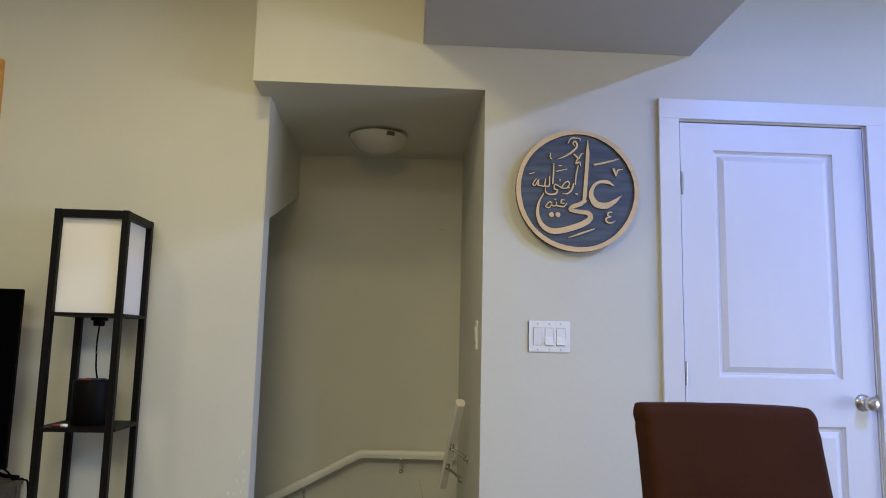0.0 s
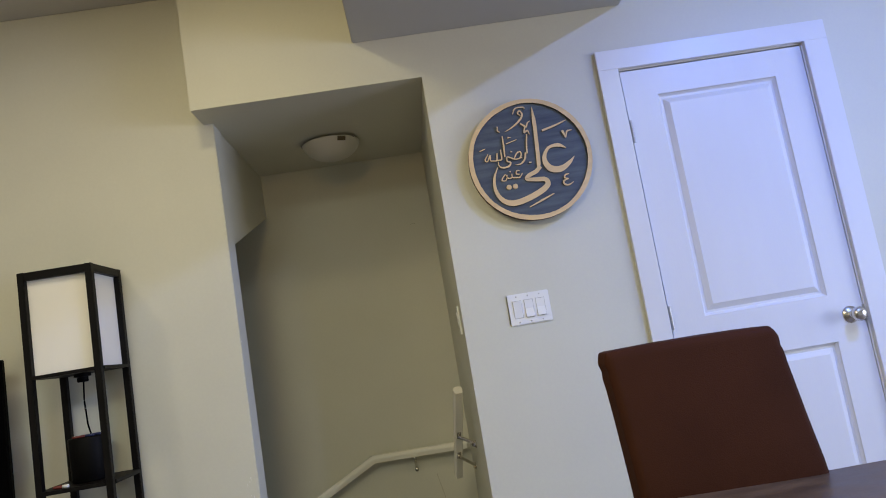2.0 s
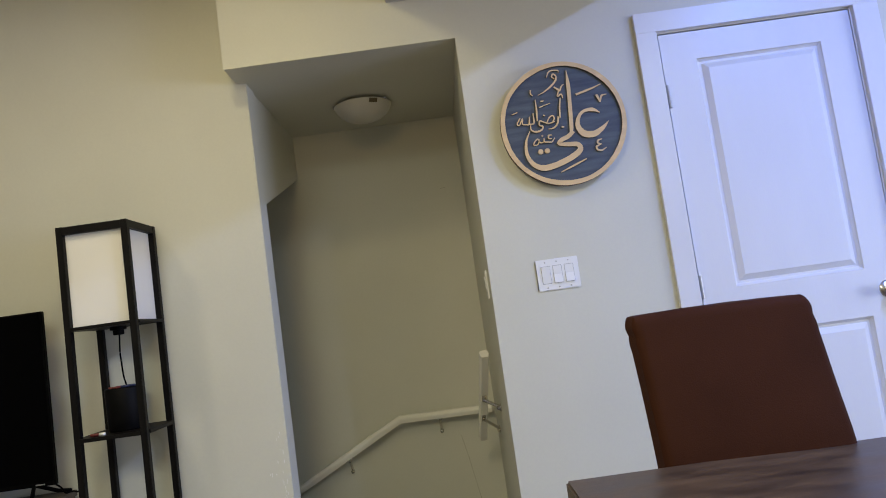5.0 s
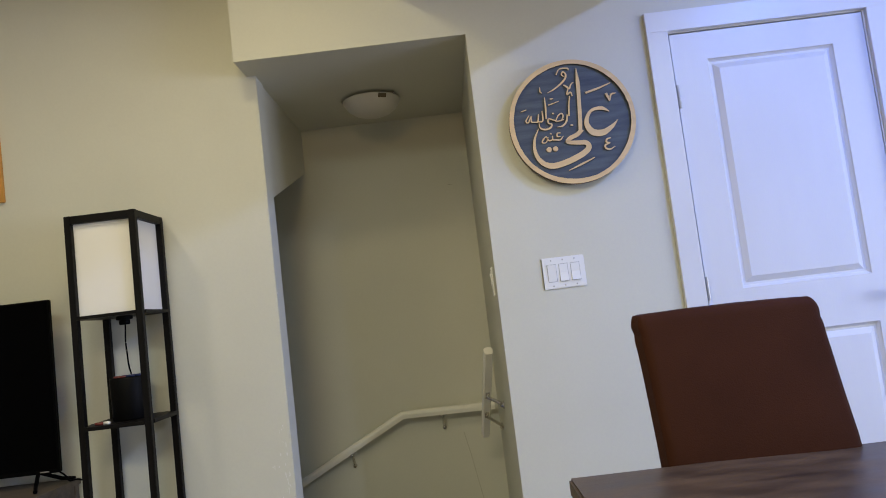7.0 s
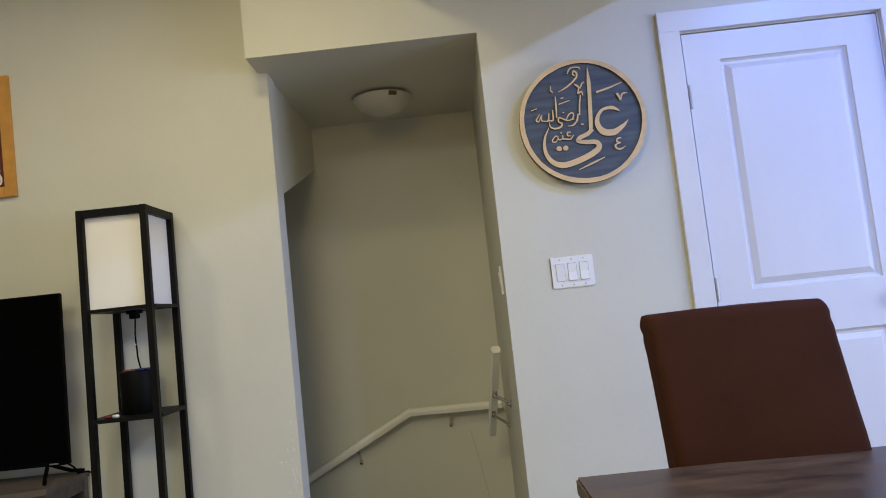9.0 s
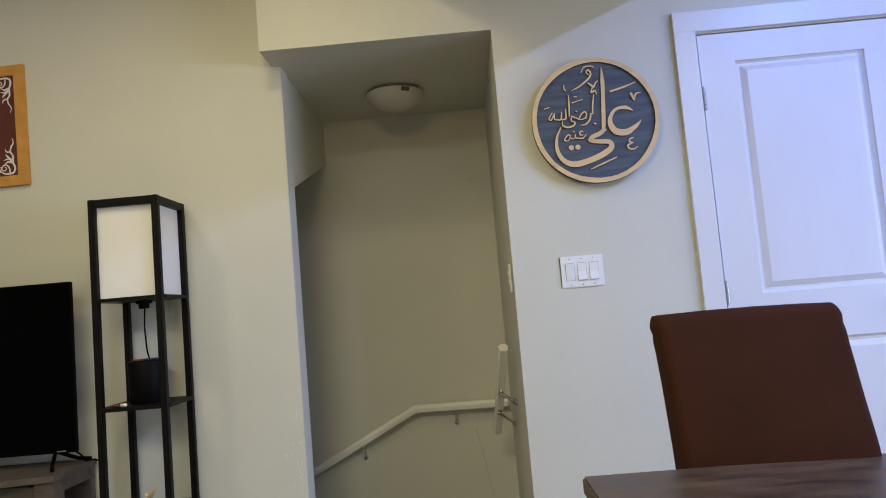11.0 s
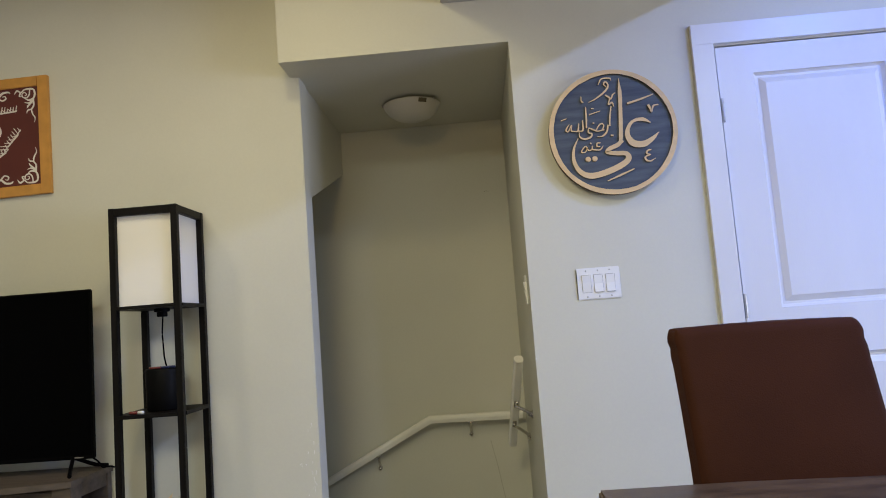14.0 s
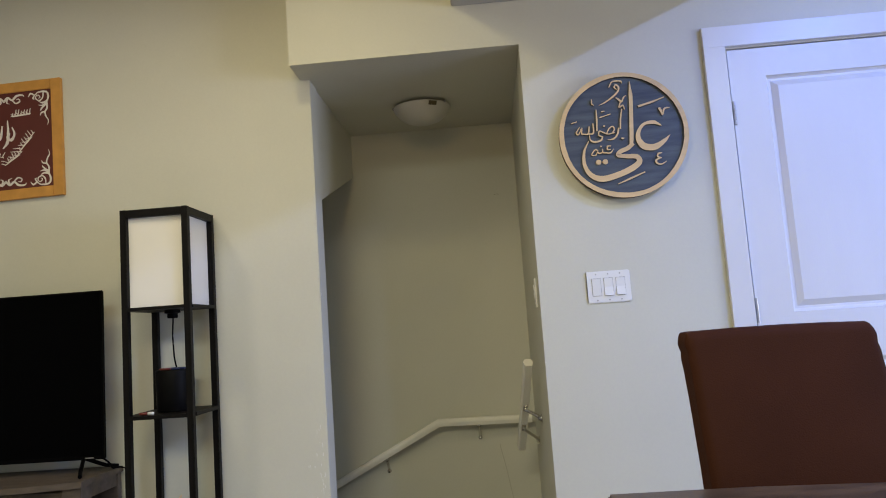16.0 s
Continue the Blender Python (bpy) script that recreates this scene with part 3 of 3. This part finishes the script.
def tv_stand():
    x0, x1, y0, y1, top = -2.98, -1.722, -0.129, 0.170, 0.588
    st = thing("tv_stand", ((x0 + x1) / 2, 0, 0), "greyish wood-grain television stand", "tv stand")
    xm = (x0 + x1) / 2
    bow = [(x0, y1), (x0, y0), (x0 + 0.20, y0 - 0.045), (xm, y0 - 0.075), (x1 - 0.20, y0 - 0.045), (x1, y0), (x1, y1)]
    part("top", prism(bow, "z", top - 0.022, top), STAND, st, bevel=0.002)
    a = 0.072
    for x in (x0 + 0.006, x1 - 0.006 - a):
        part("leg", box((x, y0 + 0.006, 0), (x + a, y0 + 0.006 + a, top - 0.022)), STAND, st, bevel=0.002)
        part("leg", box((x, y1 - 0.034, 0), (x + a, y1 - 0.004, top - 0.022)), STAND, st, bevel=0.002)
        part("side_rail", box((x + 0.004, y0 + 0.006 + a, top - 0.072), (x + a - 0.004, y1 - 0.034, top - 0.022)), STAND, st, bevel=0.0015)
        part("side_rail", box((x + 0.004, y0 + 0.006 + a, 0.06), (x + a - 0.004, y1 - 0.034, 0.10)), STAND, st, bevel=0.0015)
    part("shelf", box((x0 + 0.012, y0 + 0.02, 0.10), (x1 - 0.012, y1 - 0.036, 0.118)), STAND, st)
    part("shelf", box((x0 + 0.012, y0 + 0.03, 0.34), (x1 - 0.012, y1 - 0.036, 0.358)), STAND, st)
    part("back", box((x0 + 0.054, y1 - 0.03, 0.06), (x1 - 0.054, y1 - 0.022, top - 0.03)), STAND, st)
    n = 3
    w = (x1 - x0 - 2 * (a + 0.006)) / n
    for k in range(n):
        q = x0 + 0.006 + a + w * k
        d = part("drawer", box((q + 0.003, y0 + 0.014, 0.40), (q + w - 0.003, y0 + 0.032, top - 0.036)), STAND, st, bevel=0.002)
        part("knob", lathe([(0.0, -0.020), (0.011, -0.018), (0.012, -0.012), (0.006, -0.004), (0.006, 0.0), (0.0, 0.0)], (q + w / 2, y0 + 0.014, 0.475), "y", 16), BLACK_PLASTIC, d, smooth=True)
    return st


tv_stand()


# ---- dining table and chair ----
def dining_table():
    x0, x1, y0, y1, z = -0.006, 1.50, -2.32, -1.392, 0.750
    t = thing("dining_table", ((x0 + x1) / 2, (y0 + y1) / 2, 0), "dark brown wooden dining table with a worn sheen", "dining table")
    part("tabletop", box((x0, y0, z - 0.032), (x1, y1, z)), TABLE, t, bevel=0.004)
    ap = 0.06
    part("apron", box((x0 + ap, y0 + ap, z - 0.11), (x1 - ap, y0 + ap + 0.02, z - 0.032)), TABLE, t)
    part("apron", box((x0 + ap, y1 - ap - 0.02, z - 0.11), (x1 - ap, y1 - ap, z - 0.032)), TABLE, t)
    part("apron", box((x0 + ap, y0 + ap + 0.02, z - 0.11), (x0 + ap + 0.02, y1 - ap - 0.02, z - 0.032)), TABLE, t)
    part("apron", box((x1 - ap - 0.02, y0 + ap + 0.02, z - 0.11), (x1 - ap, y1 - ap - 0.02, z - 0.032)), TABLE, t)
    for x in (x0 + 0.03, x1 - 0.095):
        for y in (y0 + 0.03, y1 - 0.095):
            part("leg", box((x, y, 0), (x + 0.065, y + 0.065, z - 0.032)), TABLE, t, bevel=0.004)
    return t


dining_table()


def dining_chair():
    """An upholstered chair; the back leans away from the table."""
    c = thing("dining_chair", (0.345, -1.36, 0), "brown fabric-covered dining chair pushed under the table", "dining chair")
    def cushion(lo, hi, r, n, shape):
        """A rounded block with soft edges, then bent by shape(x, y, z)."""
        bm = bmesh.new()
        bmesh.ops.create_cube(bm, size=2)
        bmesh.ops.subdivide_edges(bm, edges=bm.edges[:], cuts=n, use_grid_fill=True)
        lo, hi = Vector(lo), Vector(hi)
        mid, half = (lo + hi) / 2, (hi - lo) / 2
        for v in bm.verts:
            # crowd the grid towards the edges, so that the rounding is smooth
            q = Vector([math.copysign(abs(c) ** 0.45, c) * h for c, h in zip(v.co, half)])
            core = Vector([max(-(h - r), min(h - r, c)) for c, h in zip(q, half)])
            d = q - core
            q = core + d.normalized() * r if d.length > 1e-6 else q
            v.co = shape(*(mid + q))
        return bm

    def back_shape(x, y, z):
        v = (z - 0.42) / 0.595
        u = (x - 0.345) / 0.173
        lean = 0.085 * max(0.0, (z - 0.68) / 0.33) ** 1.1
        puff = 0.007 * (1 - min(1, abs(u)) ** 4) * math.sin(math.pi * max(0, min(1, v)))
        wob = 0.0016 * noise.noise((x * 14, y * 14, z * 9))
        # gathered cloth at the two upper corners
        ear = math.exp(-(((abs(u) - 0.97) / 0.055) ** 2 + ((v - 0.965) / 0.018) ** 2)) - 0.45 * math.exp(-(((abs(u) - 0.98) / 0.06) ** 2 + ((v - 0.915) / 0.022) ** 2))
        horn = (0.0036 if u < 0 else 0.0010) * math.exp(-(((abs(u) - 0.945) / 0.020) ** 2 + ((v - 0.995) / 0.02) ** 2)) + 0.0028 * (1 - min(1, u * u)) * max(0.0, v)
        slim = 0.0085 * max(0.0, u) * max(0.0, min(1.0, (z - 0.72) / 0.28))
        return Vector((0.345 + (x - 0.345) * (1 - 0.008 * v) - slim + math.copysign(0.0036 * ear, u) + wob, y + lean - 0.016 * u + (puff if y > -1.375 else -puff), z + horn + wob))

    part("backrest", cushion((0.178, -1.415, 0.42), (0.518, -1.338, 1.018), 0.015, 44, back_shape), LEATHER, c, smooth=True)
    part("seat", box((0.13, -1.80, 0.40), (0.565, -1.36, 0.475)), LEATHER, c, smooth=True, bevel=0.02, segments=3)
    for x in (0.14, 0.515):
        for y in (-1.79, -1.40):
            part("leg", box((x, y, 0), (x + 0.04, y + 0.04, 0.41)), BLACK_WOOD, c, bevel=0.003)
    return c


dining_chair()


# ---- framed picture ----
def picture():
    x0, x1, z0, z1, y = -2.464, -1.949, 1.721, 2.236, LY
    p = thing("framed_picture", ((x0 + x1) / 2, y, (z0 + z1) / 2), "maroon panel with ivory scrolls in a honey pine frame", "picture")
    b = 0.044
    part("panel", box((x0 + b - 0.005, y - 0.014, z0 + b - 0.005), (x1 - b + 0.005, y - 0.001, z1 - b + 0.005)), MAROON, p)
    part("frame_side", box((x0, y - 0.020, z0), (x0 + b, y - 0.0005, z1)), PINE, p, bevel=0.002)
    part("frame_side", box((x1 - b, y - 0.020, z0), (x1, y - 0.0005, z1)), PINE, p, bevel=0.002)
    part("frame_side", box((x0 + b, y - 0.0195, z0), (x1 - b, y - 0.0005, z0 + b)), PINE, p, bevel=0.002)
    part("frame_side", box((x0 + b, y - 0.0195, z1 - b), (x1 - b, y - 0.0005, z1)), PINE, p, bevel=0.002)
    return p


PICTURE = picture()
PM = Vector((-2.2065, 0, 1.9785))        # middle of the picture
CORNER = [
    ([(-104, -28), (-92, -14), (-74, -22), (-60, -12), (-36, -10), (-18, -16), (-14, -36), (-22, -58)], [1, 10, 6, 7, 10, 9, 11, 8]),
    ([(-36, -14), (-38, -34), (-50, -48), (-66, -44), (-70, -30), (-58, -24), (-50, -34), (-58, -39)], [5, 7, 7, 6, 5, 5, 4, 3]),
    ([(-22, -56), (-20, -84), (-30, -102), (-26, -122), (-16, -140), (-20, -160)], [10, 8, 7, 7, 5, 1]),
]
CORNER_LEAVES = [
    ([(-20, -54), (-40, -60), (-58, -52)], [9, 10, 1]),
    ([(-22, -60), (-40, -72), (-60, -68)], [9, 9, 1]),
    ([(-24, -66), (-44, -84), (-50, -94)], [8, 8, 1]),
    ([(-28, -100), (-46, -104), (-52, -116)], [7, 7, 1]),
    ([(-74, -22), (-82, -38), (-70, -40)], [7, 6, 1]),
]
MIDDLE = [
    ([(-215, -40), (-196, -22), (-176, -34), (-156, -18), (-130, -16), (-122, -24)], [9, 11, 9, 11, 8, 1]),
    ([(-176, -34), (-160, -50), (-142, -44), (-146, -32), (-156, -34)], [6, 7, 6, 5, 3]),
    ([(-196, -24), (-200, -44), (-186, -50)], [7, 6, 1]),
]
for sx in (1, -1):
    for sz in (1, -1):
        for k, (pts, widths) in enumerate(CORNER + CORNER_LEAVES + MIDDLE):
            line = [(sx * (0.2135 + a / 1000), sz * (0.2145 + b / 1000)) for a, b in pts]
            part("scroll", stroke(line, [w / 1000 * 0.8 for w in widths], 0.0014 + 0.0002 * k, LY - 0.0138, 6, PM), IVORY, PICTURE)


def bars(middle, angle, length, height, count, seed, slant=0.25):
    """Unreadable writing: a row of short upright bars on a base bar."""
    rnd = random.Random(seed)
    ca, sa = math.cos(angle), math.sin(angle)

    def turn(a, b):
        return (middle[0] + a * ca - b * sa, middle[1] + a * sa + b * ca)
    part("writing_bar", stroke([turn(-length / 2, -height * 0.35), turn(length / 2, -height * 0.35)], [0.0030, 0.0035], 0.0016, LY - 0.0138, 2, PM), IVORY, PICTURE)
    for k in range(count):
        a = -length / 2 + length * (k + 0.5) / count
        h = height * rnd.uniform(0.45, 1.0)
        part("writing_bar", stroke([turn(a, -height * 0.4), turn(a + slant * h, -height * 0.4 + h)], [0.0022, 0.0032, 0.0022], 0.0017 + 0.0002 * (k % 3) + 0.00006 * seed, LY - 0.0138, 2, PM), IVORY, PICTURE)


bars((0.074, 0.122), 0.05, 0.090, 0.030, 7, 1)
bars((0.076, 0.116), 0.05, 0.080, 0.022, 6, 7, -0.9)
bars((-0.090, 0.112), 0.06, 0.100, 0.030, 8, 2)
bars((0.094, 0.006), 0.85, 0.085, 0.040, 6, 3)
bars((0.082, -0.014), 0.80, 0.090, 0.036, 5, 6, -0.9)
bars((0.036, -0.062), 0.60, 0.080, 0.038, 6, 4)
bars((0.026, -0.076), 0.55, 0.080, 0.030, 5, 8, -0.9)
bars((-0.060, -0.040), -0.30, 0.120, 0.036, 8, 5)
for k, (pts, widths) in enumerate((([(14, 92), (16, 40), (12, -4), (-8, -30)], [3, 10, 12, 4]), ([(34, 60), (44, 30), (30, 4), (12, 18), (24, 34)], [4, 8, 12, 9, 4]), ([(-10, 70), (-18, 20), (-40, 4), (-58, 20)], [4, 11, 12, 3]))):
    part("writing_bar", stroke([(a / 1000, b / 1000) for a, b in pts], [w / 1000 for w in widths], 0.0026 + 0.0003 * k, LY - 0.0138, 6, PM), IVORY, PICTURE)


PICTURE.matrix_world = Matrix.Translation((-2.2155, LY, 1.9785)) @ Matrix.Rotation(-0.022, 4, "Y")        # turned and shifted to fit its right edge in the camera's view


# ---- things on the lamp's shelves ----
jar = thing("container", (-1.437, 0.035, 0.807), "black round container on the lamp's shelf", "container")
part("body", lathe([(0.0, 0.807), (0.062, 0.807), (0.065, 0.812), (0.069, 0.96), (0.067, 0.966), (0.061, 0.966), (0.058, 0.960), (0.0, 0.960)], (-1.438, 0.036, 0), "z", 40), BLACK_CLOTH, jar, smooth=True)


def marker(name, at, turn, length, radius, colour, cap, label):
    """A felt pen lying down: barrel, cap and tip ring."""
    m = thing(name, (0, 0, 0), label, "marker")
    part("barrel", lathe([(0.0, -length / 2), (radius * 0.85, -length / 2), (radius, -length / 2 + 0.003), (radius, length * 0.1), (0.0, length * 0.1)], (0, 0, radius), "x", 16), colour, m, smooth=True)
    part("cap", lathe([(0.0, length * 0.1), (radius * 1.12, length * 0.1), (radius * 1.12, length * 0.44), (radius * 0.8, length / 2), (0.0, length / 2)], (0, 0, radius), "x", 16), cap, m, smooth=True)
    m.matrix_world = Matrix.Translation(at) @ pose(0, 0, 0, 0, 0, turn)
    return m


marker("marker", (-1.497, -0.072, 0.807), -4, 0.056, 0.0055, RED, PLASTIC, "short red marker with a white cap on the lamp's shelf")
marker("marker", (-1.434, -0.010, 0.966), 6, 0.074, 0.0042, RED, NAVY, "red and blue marker lying on the black container")
marker("marker", (-1.418, 0.012, 0.966), -3, 0.075, 0.0042, NAVY, NAVY, "blue marker lying on the black container")

# ornament of gilded leaves on the low shelf
orn = thing("ornament", (-1.448, 0.03, 0.407), "small pale gilded leaf ornament on the lamp's low shelf", "ornament")
part("stem", tube(spline([(-1.448, 0.03, 0.407), (-1.450, 0.03, 0.43), (-1.446, 0.03, 0.455)]), 0.004, 8), GOLD, orn)
for k, (dx, dy, dz) in enumerate(((0.034, -0.010, 0.052), (0.020, -0.020, 0.040), (0.006, -0.015, 0.036), (-0.008, -0.012, 0.030), (-0.022, 0.0, 0.024), (0.012, -0.026, 0.022), (-0.014, -0.022, 0.014))):
    base = Vector((-1.446, 0.03, 0.442))
    tip = base + Vector((dx, dy, dz))
    d = (tip - base).normalized()
    side = d.cross(Vector((0, 1, 0))).normalized() * 0.0065
    lf = bmesh.new()
    rows = []
    for f, w, bulge in ((0.0, 0.2, 0.0), (0.25, 0.8, 0.003), (0.55, 1.0, 0.005), (0.8, 0.6, 0.003), (1.0, 0.05, 0.0)):
        c = base.lerp(tip, f)
        rows.append([lf.verts.new(v) for v in (c - side * w, c + Vector((0, -bulge, 0)), c + side * w, c + Vector((0, 0.0012, 0)))])
    for p, q in zip(rows, rows[1:]):
        for i in range(4):
            j = (i + 1) % 4
            lf.faces.new((p[i], p[j], q[j], q[i]))
    part("leaf", lf, GOLD, orn)

# label on the glass dome
part("sticker", box((-0.020, -0.0006, -0.010), (0.020, 0.0006, 0.010)), LABEL, fix, "brown paper sticker").matrix_world = Matrix.Translation(Vector(lampc) + Vector((0.062, -0.121, -0.030))) @ pose(0, 0, 0, 28, 0, 27)

# worn paint along the wall's corner, and small knocks
rnd = random.Random(11)
wl = bpy.data.objects["wall_left"]


def chip(x, y, z, w, h, owner, mat, n=9):
    bm = bmesh.new()
    ring = []
    for k in range(n):
        a = math.tau * k / n
        r = rnd.uniform(0.55, 1.0)
        ring.append((x + w / 2 * r * math.cos(a), z + h / 2 * r * math.sin(a)))
    v0 = [bm.verts.new((p[0], y, p[1])) for p in ring]
    v1 = [bm.verts.new((x + (p[0] - x) * 0.8, y - 0.0006, z + (p[1] - z) * 0.8)) for p in ring]
    bm.faces.new(v1)
    for i in range(n):
        bm.faces.new((v0[i], v0[(i + 1) % n], v1[(i + 1) % n], v1[i]))
    part("paint_chip", bm, mat, owner)


flakes = random.Random(23)
for k in range(26):
    z0 = 0.40 + 0.30 * flakes.random() ** 1.3
    near = flakes.random() < 0.78
    x = flakes.uniform(-0.913, -0.893) if near else flakes.uniform(-0.965, -0.915)
    chip(x, LY - 0.0002, z0, flakes.uniform(0.002, 0.006), flakes.uniform(0.006, 0.024), wl, CHIP)
part("paint_chip", lathe([(0.0, 0.0), (0.005, 0.0004), (0.004, 0.0016), (0.0, 0.002)], (LX, 0.195, 1.225), "x", 9), CHIP, wl)
wb = bpy.data.objects["wall_stair_back"]
part("scuff", tube([(-0.125, BACK - 0.0002, 1.744), (-0.112, BACK - 0.0002, 1.746), (-0.098, BACK - 0.0002, 1.744)], 0.0011, 6), SCUFF, wb)
part("scuff", tube([(-0.194, BACK, 0.431), (-0.186, BACK, 0.39), (-0.171, BACK, 0.318), (-0.150, BACK, 0.19), (-0.130, BACK, 0.076)], 0.0011, 6), SCUFF, wb)
part("paint_chip", lathe([(0.0, 0.0), (0.003, 0.0003), (0.002, 0.0012), (0.0, 0.0016)], (0.0012, -0.0012, 0.90), "y", 8), CHIP, bpy.data.objects["wall_north"])
